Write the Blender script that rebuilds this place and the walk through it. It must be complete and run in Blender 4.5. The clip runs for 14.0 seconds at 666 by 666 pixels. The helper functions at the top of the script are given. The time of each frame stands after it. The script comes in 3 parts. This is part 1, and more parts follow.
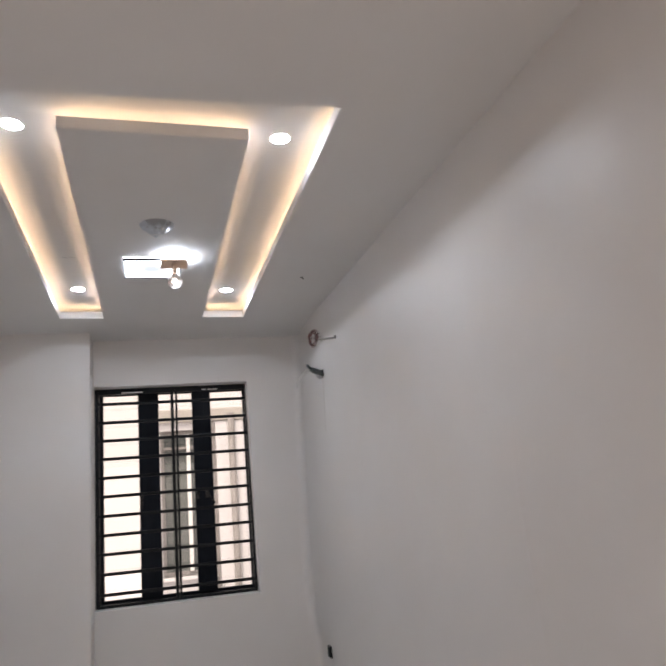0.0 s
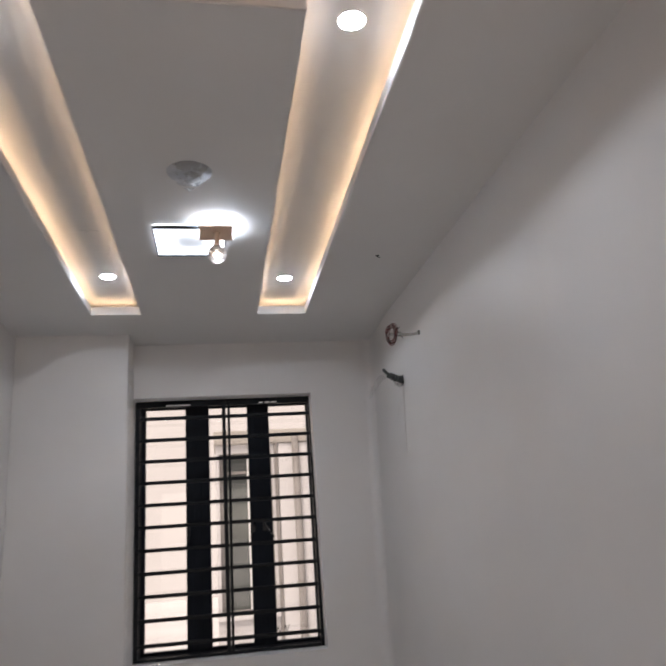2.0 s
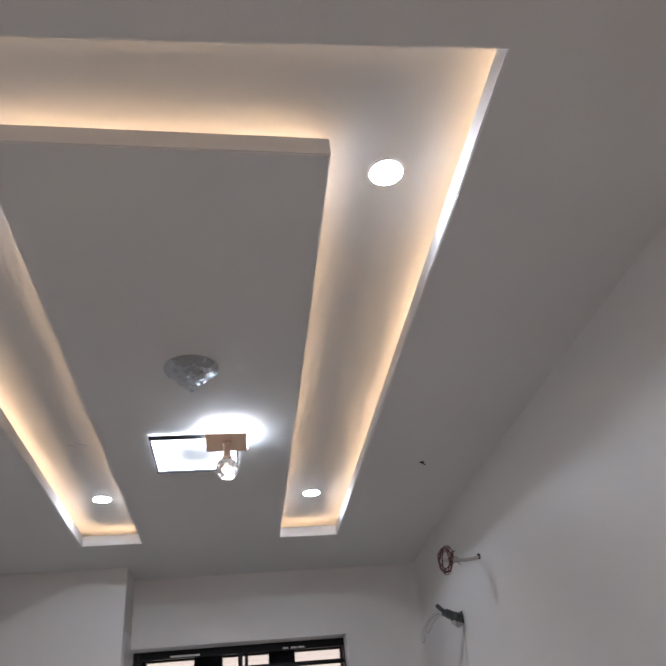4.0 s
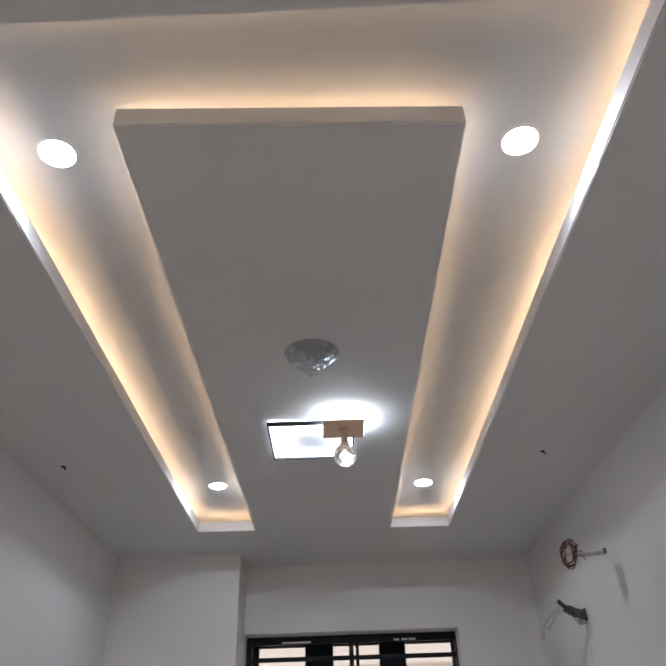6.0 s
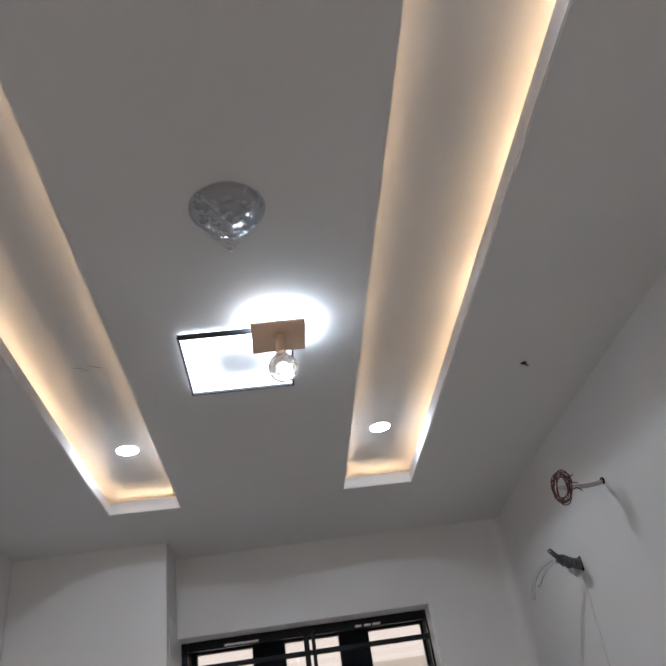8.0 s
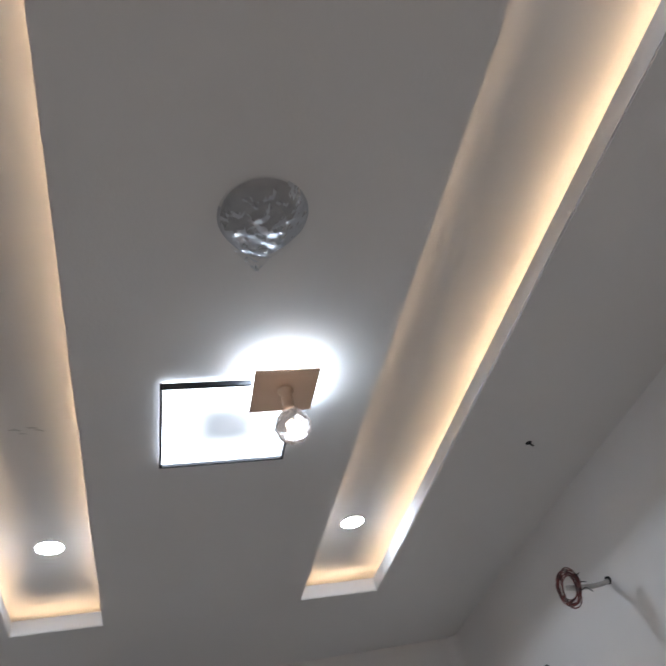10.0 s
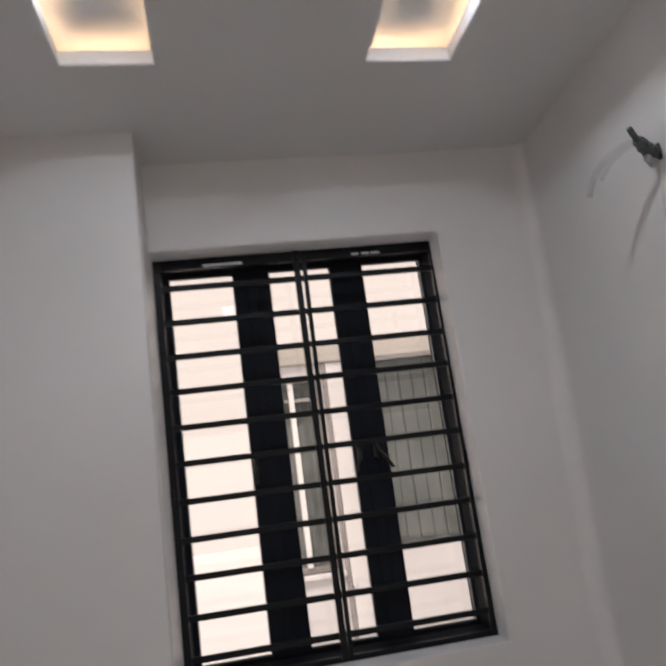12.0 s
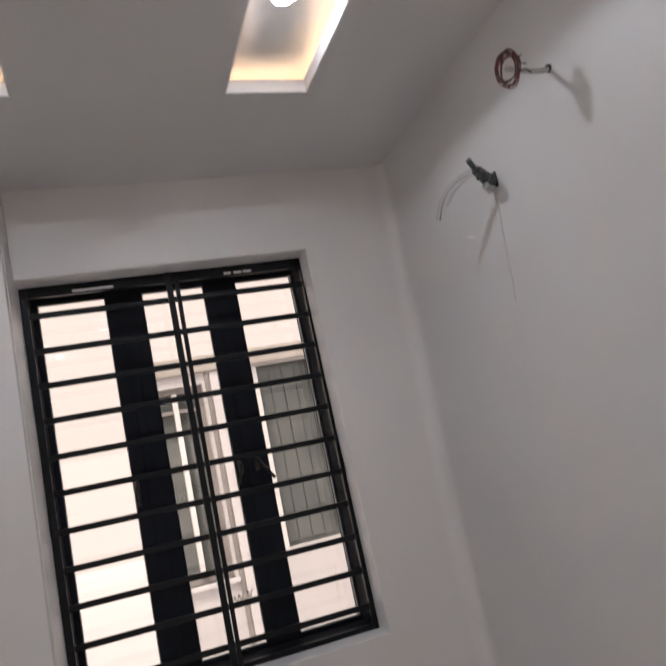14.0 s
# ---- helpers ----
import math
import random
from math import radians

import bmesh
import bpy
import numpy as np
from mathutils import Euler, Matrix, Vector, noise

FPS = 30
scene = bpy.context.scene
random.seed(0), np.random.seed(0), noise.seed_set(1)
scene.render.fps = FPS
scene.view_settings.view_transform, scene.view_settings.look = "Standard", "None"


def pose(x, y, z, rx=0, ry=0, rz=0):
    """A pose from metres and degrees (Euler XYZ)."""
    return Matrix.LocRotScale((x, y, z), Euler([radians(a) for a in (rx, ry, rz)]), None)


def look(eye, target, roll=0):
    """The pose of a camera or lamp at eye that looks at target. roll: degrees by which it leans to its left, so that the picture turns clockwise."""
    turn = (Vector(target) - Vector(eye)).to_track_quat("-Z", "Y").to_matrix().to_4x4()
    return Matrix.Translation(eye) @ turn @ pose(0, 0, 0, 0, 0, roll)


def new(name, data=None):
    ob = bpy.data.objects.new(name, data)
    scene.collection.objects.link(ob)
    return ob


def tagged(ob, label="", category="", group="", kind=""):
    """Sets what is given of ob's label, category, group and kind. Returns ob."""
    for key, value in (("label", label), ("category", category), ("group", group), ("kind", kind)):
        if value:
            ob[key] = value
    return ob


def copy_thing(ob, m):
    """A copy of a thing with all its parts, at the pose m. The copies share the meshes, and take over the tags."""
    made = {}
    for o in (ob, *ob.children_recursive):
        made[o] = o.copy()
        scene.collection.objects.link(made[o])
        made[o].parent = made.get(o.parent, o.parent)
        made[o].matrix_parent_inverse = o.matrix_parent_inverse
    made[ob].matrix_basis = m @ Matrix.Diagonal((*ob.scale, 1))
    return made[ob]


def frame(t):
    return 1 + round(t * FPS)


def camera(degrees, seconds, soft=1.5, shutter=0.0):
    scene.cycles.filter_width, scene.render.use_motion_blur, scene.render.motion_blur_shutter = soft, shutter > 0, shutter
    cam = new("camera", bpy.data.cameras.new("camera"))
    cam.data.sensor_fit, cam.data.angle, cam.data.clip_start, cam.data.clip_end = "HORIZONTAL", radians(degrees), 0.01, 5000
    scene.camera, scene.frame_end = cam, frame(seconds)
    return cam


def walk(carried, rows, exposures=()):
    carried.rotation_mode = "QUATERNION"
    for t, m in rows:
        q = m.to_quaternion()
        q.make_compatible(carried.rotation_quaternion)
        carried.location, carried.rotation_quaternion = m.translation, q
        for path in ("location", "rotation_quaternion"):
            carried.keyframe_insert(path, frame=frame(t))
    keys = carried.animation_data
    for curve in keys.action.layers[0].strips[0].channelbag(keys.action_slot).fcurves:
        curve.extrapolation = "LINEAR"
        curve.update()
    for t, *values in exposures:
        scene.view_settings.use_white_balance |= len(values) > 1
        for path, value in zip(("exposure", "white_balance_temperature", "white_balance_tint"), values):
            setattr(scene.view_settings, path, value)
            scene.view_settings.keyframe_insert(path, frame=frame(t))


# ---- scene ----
cam = camera(51.8, 14.0, soft=1.9, shutter=0.6)

EXPOSURES = [(0, 2, 7800, 21), (1.5, 1.69, 7800, 21), (2.5, 1.65, 7670, 21), (4, 1.59, 7570, 21), (6.5, 1.56, 7520, 19), (9.5, 1.63, 7470, 18), (10.5, 1.53, 7470, 18), (11, 1.52, 7600, 19), (11.5, 1.38, 7650, 20), (12, 1.74, 7750, 21), (12.5, 1.8, 7800, 21), (13, 1.83, 7850, 22), (14, 1.8, 7900, 23)]
PATH = [
    (0, (-0.208, -1.214, 1.497), (0.314, 0.662, 1.954), -5.0),
    (0.5, (-0.118, -1.023, 1.451), (0.453, 0.834, 1.927), -5.7),
    (1, (-0.073, -0.778, 1.472), (0.263, 1.128, 1.974), -5.4),
    (1.5, (-0.11, -0.506, 1.508), (0.158, 1.406, 2.028), -4.5),
    (2, (-0.053, -0.241, 1.546), (0.281, 1.653, 2.093), -4.0),
    (2.5, (0.069, -0.057, 1.574), (0.407, 1.816, 2.19), -7.7),
    (3, (0.071, 0.125, 1.604), (0.401, 1.955, 2.339), -8.3),
    (3.5, (-0.006, 0.289, 1.681), (0.327, 2.007, 2.649), -6.5),
    (4, (0.007, 0.299, 1.787), (0.279, 1.953, 2.878), -6.0),
    (6.5, (-0.1, 0.425, 1.788), (-0.113, 2.106, 2.872), -1.9),
    (7, (-0.076, 0.633, 1.773), (-0.034, 2.33, 2.83), -4.1),
    (9.5, (-0.291, 1.424, 1.849), (0.159, 2.881, 3.143), -15.6),
    (10, (-0.393, 1.471, 1.876), (0.165, 2.859, 3.204), -16.5),
    (10.5, (-0.436, 1.627, 1.897), (0.307, 3.025, 3.118), -17.1),
    (11, (-0.472, 1.712, 1.901), (0.267, 3.255, 2.936), -17.3),
    (11.5, (-0.523, 1.827, 1.746), (-0.221, 3.69, 2.407), -7.7),
    (12, (-0.413, 1.961, 1.507), (-0.076, 3.890, 1.913), -7.6),
    (12.5, (-0.397, 2.005, 1.544), (0.132, 3.911, 1.84), -10.5),
    (13, (-0.351, 1.949, 1.514), (0.294, 3.833, 1.702), -11.6),
    (13.5, (-0.357, 1.885, 1.511), (0.296, 3.758, 1.763), -12.0),
    (14, (-0.372, 1.818, 1.555), (0.278, 3.678, 1.901), -12.1),
]
walk(cam, [(t, look(eye, target, roll)) for t, eye, target, roll in PATH],
     exposures=EXPOSURES)


# ---- light of the sky ----
world = bpy.data.worlds.new("sky")
scene.world = world
world.use_nodes = True
wt = world.node_tree
sky = wt.nodes.new("ShaderNodeTexSky")
sky.sky_type = 'NISHITA'
sky.sun_disc = False
sky.sun_elevation = radians(52)
sky.sun_rotation = radians(210)
sky.air_density, sky.dust_density, sky.ozone_density = 1.0, 1.0, 1.0
bg = wt.nodes["Background"]
haze = wt.nodes.new("ShaderNodeHueSaturation")
haze.inputs["Saturation"].default_value = 0.2
haze.inputs["Value"].default_value = 0.36
wt.links.new(sky.outputs[0], haze.inputs["Color"])
wt.links.new(haze.outputs[0], bg.inputs[0])
bg.inputs[1].default_value = 0.15
sun = new("sun", bpy.data.lights.new("sun", 'SUN'))
sun.data.energy, sun.data.angle, sun.data.color = 0.7, radians(20), (1.0, 0.97, 0.93)
sun.matrix_world = look((-8, -14, 24), (0, 0, 0))

# strength of the lamps that the room has
STRIP, STRIP_SIDE, DOWN, PANEL, HALO = 11.5, 7.0, 91.0, 4.2, 13.0
WARM, COOL = (1.0, 0.80, 0.57), (0.60, 0.79, 1.0)


# ---- materials ----
def material(name):
    m = bpy.data.materials.new(name)
    m.use_nodes = True
    return m, m.node_tree.nodes, m.node_tree.links, m.node_tree.nodes["Principled BSDF"]


def surface(name, a, b, rough=0.5, scale=3.0, grain=160.0, bump=0.05, metal=0.0, spec=0.5, spread=0.08, wave=0.0):
    """Two-scale paint or stone: large soft blotches between the colours a and b, fine grain in the relief and the gloss."""
    m, n, l, p = material(name)
    tex = n.new("ShaderNodeTexCoord")
    big, fine = n.new("ShaderNodeTexNoise"), n.new("ShaderNodeTexNoise")
    big.inputs["Scale"].default_value, big.inputs["Detail"].default_value = scale, 5
    fine.inputs["Scale"].default_value, fine.inputs["Detail"].default_value = grain, 3
    ramp = n.new("ShaderNodeValToRGB")
    ramp.color_ramp.elements[0].position, ramp.color_ramp.elements[1].position = 0.35, 0.68
    ramp.color_ramp.elements[0].color, ramp.color_ramp.elements[1].color = (*a, 1), (*b, 1)
    gloss = n.new("ShaderNodeMapRange")
    gloss.inputs["To Min"].default_value, gloss.inputs["To Max"].default_value = rough - spread, rough + spread
    bm_node = n.new("ShaderNodeBump")
    bm_node.inputs["Strength"].default_value, bm_node.inputs["Distance"].default_value = bump, 0.004
    for t in (big, fine):
        l.new(tex.outputs["Object"], t.inputs["Vector"])
    l.new(big.outputs["Fac"], ramp.inputs["Fac"])
    l.new(ramp.outputs["Color"], p.inputs["Base Color"])
    l.new(big.outputs["Fac"], gloss.inputs["Value"])
    l.new(gloss.outputs["Result"], p.inputs["Roughness"])
    l.new(fine.outputs["Fac"], bm_node.inputs["Height"])
    l.new(bm_node.outputs["Normal"], p.inputs["Normal"])
    if wave:
        # slow unevenness of hand-trowelled plaster, drawn out upright
        stretch, slow, second = n.new("ShaderNodeMapping"), n.new("ShaderNodeTexNoise"), n.new("ShaderNodeBump")
        stretch.inputs["Scale"].default_value = (1.6, 1.6, 0.8)
        slow.inputs["Scale"].default_value, slow.inputs["Detail"].default_value = 1.1, 0
        second.inputs["Strength"].default_value, second.inputs["Distance"].default_value = 1.0, wave
        l.new(tex.outputs["Object"], stretch.inputs["Vector"])
        l.new(stretch.outputs[0], slow.inputs["Vector"])
        l.new(slow.outputs["Fac"], second.inputs["Height"])
        l.new(bm_node.outputs["Normal"], second.inputs["Normal"])
        l.new(second.outputs["Normal"], p.inputs["Normal"])
    p.inputs["Metallic"].default_value = metal
    p.inputs["Specular IOR Level"].default_value = spec
    return m


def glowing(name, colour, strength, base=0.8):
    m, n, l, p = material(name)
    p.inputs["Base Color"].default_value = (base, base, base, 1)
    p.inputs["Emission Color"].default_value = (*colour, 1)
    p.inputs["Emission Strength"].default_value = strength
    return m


def clear(name, colour, rough=0.0, ior=1.45):
    m, n, l, p = material(name)
    p.inputs["Base Color"].default_value = (*colour, 1)
    p.inputs["Roughness"].default_value, p.inputs["IOR"].default_value = rough, ior
    p.inputs["Transmission Weight"].default_value = 1.0
    return m


def film_plastic(name):
    """Thin crumpled clear wrapping: mostly see-through, with glossy creases."""
    m, n, l, p = material(name)
    n.remove(p)
    out = n["Material Output"]
    see, shine, mix, fres, tex, noise_node, b = (n.new("ShaderNodeBsdfTransparent"), n.new("ShaderNodeBsdfGlossy"), n.new("ShaderNodeMixShader"),
                                   n.new("ShaderNodeFresnel"), n.new("ShaderNodeTexCoord"), n.new("ShaderNodeTexNoise"), n.new("ShaderNodeBump"))
    see.inputs["Color"].default_value = (0.95, 0.955, 0.96, 1)
    shine.inputs["Color"].default_value, shine.inputs["Roughness"].default_value = (0.52, 0.54, 0.57, 1), 0.28
    fres.inputs["IOR"].default_value = 1.45
    noise_node.inputs["Scale"].default_value, noise_node.inputs["Detail"].default_value = 22, 2
    b.inputs["Strength"].default_value, b.inputs["Distance"].default_value = 0.6, 0.01
    l.new(tex.outputs["Object"], noise_node.inputs["Vector"])
    l.new(noise_node.outputs["Fac"], b.inputs["Height"])
    l.new(b.outputs["Normal"], shine.inputs["Normal"])
    l.new(b.outputs["Normal"], fres.inputs["Normal"])
    l.new(fres.outputs["Fac"], mix.inputs["Fac"])
    l.new(see.outputs[0], mix.inputs[1])
    l.new(shine.outputs[0], mix.inputs[2])
    l.new(mix.outputs[0], out.inputs["Surface"])
    return m


def edge_lit(name, half, rim, middle, colour):
    """A square edge-lit panel: bright along its rim, dimmer and bluer in the middle."""
    m, n, l, p = material(name)
    tex, sep = n.new("ShaderNodeTexCoord"), n.new("ShaderNodeSeparateXYZ")
    l.new(tex.outputs["Object"], sep.inputs[0])
    ax, ay, mx = n.new("ShaderNodeMath"), n.new("ShaderNodeMath"), n.new("ShaderNodeMath")
    ax.operation = ay.operation = 'ABSOLUTE'
    mx.operation = 'SMOOTH_MAX'
    mx.inputs[2].default_value = 0.06
    l.new(sep.outputs[0], ax.inputs[0])
    l.new(sep.outputs[1], ay.inputs[0])
    l.new(ax.outputs[0], mx.inputs[0])
    l.new(ay.outputs[0], mx.inputs[1])
    r = n.new("ShaderNodeMapRange")
    r.interpolation_type = 'SMOOTHSTEP'
    r.inputs["From Min"].default_value, r.inputs["From Max"].default_value = half * 0.20, half * 1.5
    r.inputs["To Min"].default_value, r.inputs["To Max"].default_value = middle, rim
    l.new(mx.outputs[0], r.inputs["Value"])
    l.new(r.outputs[0], p.inputs["Emission Strength"])
    p.inputs["Emission Color"].default_value = (*colour, 1)
    p.inputs["Base Color"].default_value = (0.8, 0.8, 0.82, 1)
    return m


WALL = surface("wall_paint", (0.725, 0.69, 0.665), (0.75, 0.72, 0.70), 0.42, 1.6, 220, 0.10, spec=0.5, wave=0.014)
CEIL = surface("ceiling_paint", (0.70, 0.68, 0.665), (0.73, 0.715, 0.705), 0.7, 1.2, 130, 0.11, spec=0.3, wave=0.006)
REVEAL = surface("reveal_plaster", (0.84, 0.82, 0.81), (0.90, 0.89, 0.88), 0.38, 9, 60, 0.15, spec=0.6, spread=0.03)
FLOOR = surface("floor_tile", (0.76, 0.74, 0.70), (0.80, 0.78, 0.75), 0.25, 2.5, 120, 0.03)
GROUT = surface("grout", (0.38, 0.36, 0.33), (0.45, 0.43, 0.40), 0.9, 6, 200, 0.2)
STEEL = surface("painted_steel", (0.0045, 0.006, 0.008), (0.008, 0.010, 0.013), 0.38, 9, 240, 0.12, spec=0.2)
ALUMINIUM = surface("black_aluminium", (0.017, 0.019, 0.024), (0.022, 0.025, 0.031), 0.6, 6, 400, 0.03, spec=0.03)
SKYLIT_EDGE = surface("skylit_edge", (0.30, 0.30, 0.30), (0.38, 0.38, 0.37), 0.45, 6, 300, 0.03)
RUBBER = surface("black_plastic", (0.012, 0.012, 0.012), (0.02, 0.02, 0.02), 0.28, 20, 200, 0.05)
GLASS = clear("window_glass", (0.97, 0.99, 0.985), 0.0, 1.45)
CRYSTAL = clear("crystal", (1.0, 0.98, 0.96), 0.22, 1.5)
FROSTED = clear("frosted_crystal", (1.0, 0.97, 0.95), 0.2, 1.45)
FROSTED.node_tree.nodes["Principled BSDF"].inputs["Transmission Weight"].default_value = 0.82
TUBE = clear("clear_tube", (0.93, 0.93, 0.92), 0.08, 1.35)
COPPER = surface("rose_gold_metal", (0.78, 0.55, 0.40), (0.84, 0.61, 0.46), 0.45, 8, 300, 0.04, metal=0.35)
BLACK_FRAME = surface("black_lamp_frame", (0.01, 0.012, 0.015), (0.02, 0.022, 0.026), 0.35, 10, 200, 0.03)
WHITE_TRIM = surface("white_trim", (0.78, 0.78, 0.77), (0.84, 0.84, 0.83), 0.35, 20, 200, 0.02)
ROSE_GREY = surface("grey_plate", (0.34, 0.34, 0.345), (0.42, 0.42, 0.425), 0.4, 24, 200, 0.1)
WIRE = surface("red_brown_wire", (0.025, 0.010, 0.010), (0.21, 0.03, 0.022), 0.4, 60, 300, 0.05)
SLEEVE = surface("grey_sleeve", (0.42, 0.40, 0.38), (0.52, 0.50, 0.48), 0.5, 40, 200, 0.1)
TAPE = surface("grey_tape", (0.045, 0.05, 0.052), (0.11, 0.12, 0.12), 0.45, 34, 120, 0.5)
FOIL = surface("foil_tape", (0.42, 0.42, 0.43), (0.62, 0.62, 0.63), 0.35, 50, 90, 0.6, metal=0.5)
FILLER = surface("beige_filler", (0.63, 0.59, 0.55), (0.69, 0.65, 0.61), 0.7, 30, 150, 0.3)
SMUDGE = surface("grey_smudge", (0.40, 0.39, 0.38), (0.50, 0.49, 0.48), 0.8, 60, 150, 0.2)
DARK = surface("dark_cavity", (0.010, 0.010, 0.010), (0.02, 0.02, 0.02), 0.9, 20, 100, 0.2)
WRAP = film_plastic("clear_wrapping")
BATTEN = surface("white_batten", (0.62, 0.60, 0.56), (0.70, 0.68, 0.64), 0.7, 12, 100, 0.2)
LED_WARM = glowing("led_warm", WARM, STRIP)
LED_SIDE = glowing("led_warm_side", WARM, STRIP_SIDE)
LED_DOWN = glowing("led_downlight", COOL, DOWN)
LED_HALO = glowing("led_halo", (0.52, 0.75, 1.0), HALO)
BALL_GLOW = glowing("ball_glow", (1.0, 0.93, 0.86), 1.4)
LED_PANEL = edge_lit("led_panel", 0.165, PANEL, 0.21, COOL)
CREAM = surface("cream_render", (0.43, 0.40, 0.365), (0.49, 0.46, 0.425), 0.85, 1.4, 60, 0.3)
OFFWHITE = surface("offwhite_render", (0.67, 0.655, 0.66), (0.72, 0.705, 0.71), 0.85, 1.4, 60, 0.3)
RENDER = surface("pale_render", (0.59, 0.575, 0.58), (0.65, 0.635, 0.64), 0.85, 1.4, 60, 0.3)
BROWN = surface("taupe_frame", (0.25, 0.23, 0.22), (0.31, 0.29, 0.28), 0.6, 5, 100, 0.1)
GREYGLASS = surface("grey_green_glass", (0.10, 0.112, 0.108), (0.15, 0.163, 0.158), 0.4, 3, 40, 0.02, spec=0.2)
ROOFING = surface("roofing", (0.25, 0.22, 0.20), (0.33, 0.30, 0.27), 0.8, 2, 40, 0.3)
SOIL = surface("pale_sand_ground", (0.70, 0.68, 0.68), (0.75, 0.73, 0.73), 0.95, 0.4, 20, 0.5)


# ---- mesh helpers ----
def box(bm, x0, x1, y0, y1, z0, z1, bevel=0.0):
    r = bmesh.ops.create_cube(bm, size=1.0)
    vs = r["verts"]
    for v in vs:
        v.co = Vector(((x0 + x1) / 2 + v.co.x * (x1 - x0), (y0 + y1) / 2 + v.co.y * (y1 - y0), (z0 + z1) / 2 + v.co.z * (z1 - z0)))
    if bevel:
        es = list({e for v in vs for e in v.link_edges})
        bmesh.ops.bevel(bm, geom=es, offset=bevel, segments=2, affect='EDGES', profile=0.6)
    return bm


def boxed(*a, **k):
    return box(bmesh.new(), *a, **k)


def lathe(profile, steps=32, centre=(0, 0, 0)):
    """A turned body round a vertical axis: the profile is a row of (radius, height)."""
    bm = bmesh.new()
    rings = []
    for r, z in profile:
        rings.append([bm.verts.new((centre[0] + max(r, 1e-4) * math.cos(2 * math.pi * i / steps), centre[1] + max(r, 1e-4) * math.sin(2 * math.pi * i / steps), centre[2] + z)) for i in range(steps)])
    for a, b in zip(rings, rings[1:]):
        for i in range(steps):
            bm.faces.new((a[i], a[(i + 1) % steps], b[(i + 1) % steps], b[i]))
    bmesh.ops.recalc_face_normals(bm, faces=bm.faces)
    return bm


def tube(points, radius, sides=10):
    """A round tube swept along points; radius is one number or one for each point."""
    bm = bmesh.new()
    pts = [Vector(p) for p in points]
    rad = radius if isinstance(radius, (list, tuple)) else [radius] * len(pts)
    rings, up = [], Vector((0.31, 0.17, 0.93)).normalized()
    for i, p in enumerate(pts):
        d = (pts[min(i + 1, len(pts) - 1)] - pts[max(i - 1, 0)]).normalized()
        u = (up - d * up.dot(d)).normalized()
        up = u
        w = d.cross(u)
        rings.append([bm.verts.new(p + (u * math.cos(2 * math.pi * k / sides) + w * math.sin(2 * math.pi * k / sides)) * rad[i]) for k in range(sides)])
    for a, b in zip(rings, rings[1:]):
        for k in range(sides):
            bm.faces.new((a[k], a[(k + 1) % sides], b[(k + 1) % sides], b[k]))
    bm.faces.new(rings[0])
    bm.faces.new(rings[-1])
    bmesh.ops.recalc_face_normals(bm, faces=bm.faces)
    return bm


def smooth_line(points, steps=8):
    """Points along a soft curve through the given ones."""
    p = [Vector(q) for q in points]
    p = [p[0] * 2 - p[1]] + p + [p[-1] * 2 - p[-2]]
    out = []
    for i in range(1, len(p) - 2):
        for k in range(steps):
            t = k / steps
            out.append(0.5 * (2 * p[i] + (p[i + 1] - p[i - 1]) * t + (2 * p[i - 1] - 5 * p[i] + 4 * p[i + 1] - p[i + 2]) * t * t + (3 * p[i] - p[i - 1] - 3 * p[i + 1] + p[i + 2]) * t ** 3))
    return out + [p[-2]]


def part(name, bm, mat, parent=None, label="", smooth=False, kind=""):
    """Links a bmesh as one mesh object, under a thing or a part where one is given."""
    me = bpy.data.meshes.new(name)
    bm.to_mesh(me)
    bm.free()
    me.materials.append(mat)
    for f in me.polygons:
        f.use_smooth = smooth
    ob = new(name, me)
    if parent:
        ob.parent = parent
        ob.matrix_parent_inverse = Matrix.Translation(parent.matrix_basis.translation).inverted()
    return tagged(ob, label=label, kind=kind)


def thing(name, place, label, category, group="", kind=""):
    ob = new(name)
    ob.location = place
    ob.empty_display_size = 0.1
    return tagged(ob, label=label, category=category, group=group, kind=kind)


# ---- the room ----
H, TOP = 2.95, 3.048            # lower and upper ceiling
XL, YB, YF = -1.41, -2.3, 4.848  # left wall, rear wall, window wall
XR0, XR1 = 1.175, 1.095         # right wall at its rear and at its window end
OUT = 5.30                      # outer face of the window wall
WX0, WX1, WZ0, WZ1 = -0.668, 0.664, 0.742, 2.560
LX1, LZ0, LZ1 = 0.650, 0.753, 2.551  # the plastered lip in front of the grille
HIGH = 3.12


def jamb(z):
    """The right edge of the lip, which runs a little out of plumb."""
    return LX1 + 0.008 * (1 - 2 * (z - LZ0) / (LZ1 - LZ0))



def structure(name, bm, mat, label, category):
    return tagged(part(name, bm, mat), label=label, category=category, kind="structure")


bm = boxed(XL - 0.2, 1.4, YB - 0.2, OUT, -0.12, -0.012)
structure("floor", bm, GROUT, "floor bed with pale grout between the tiles", "floor")

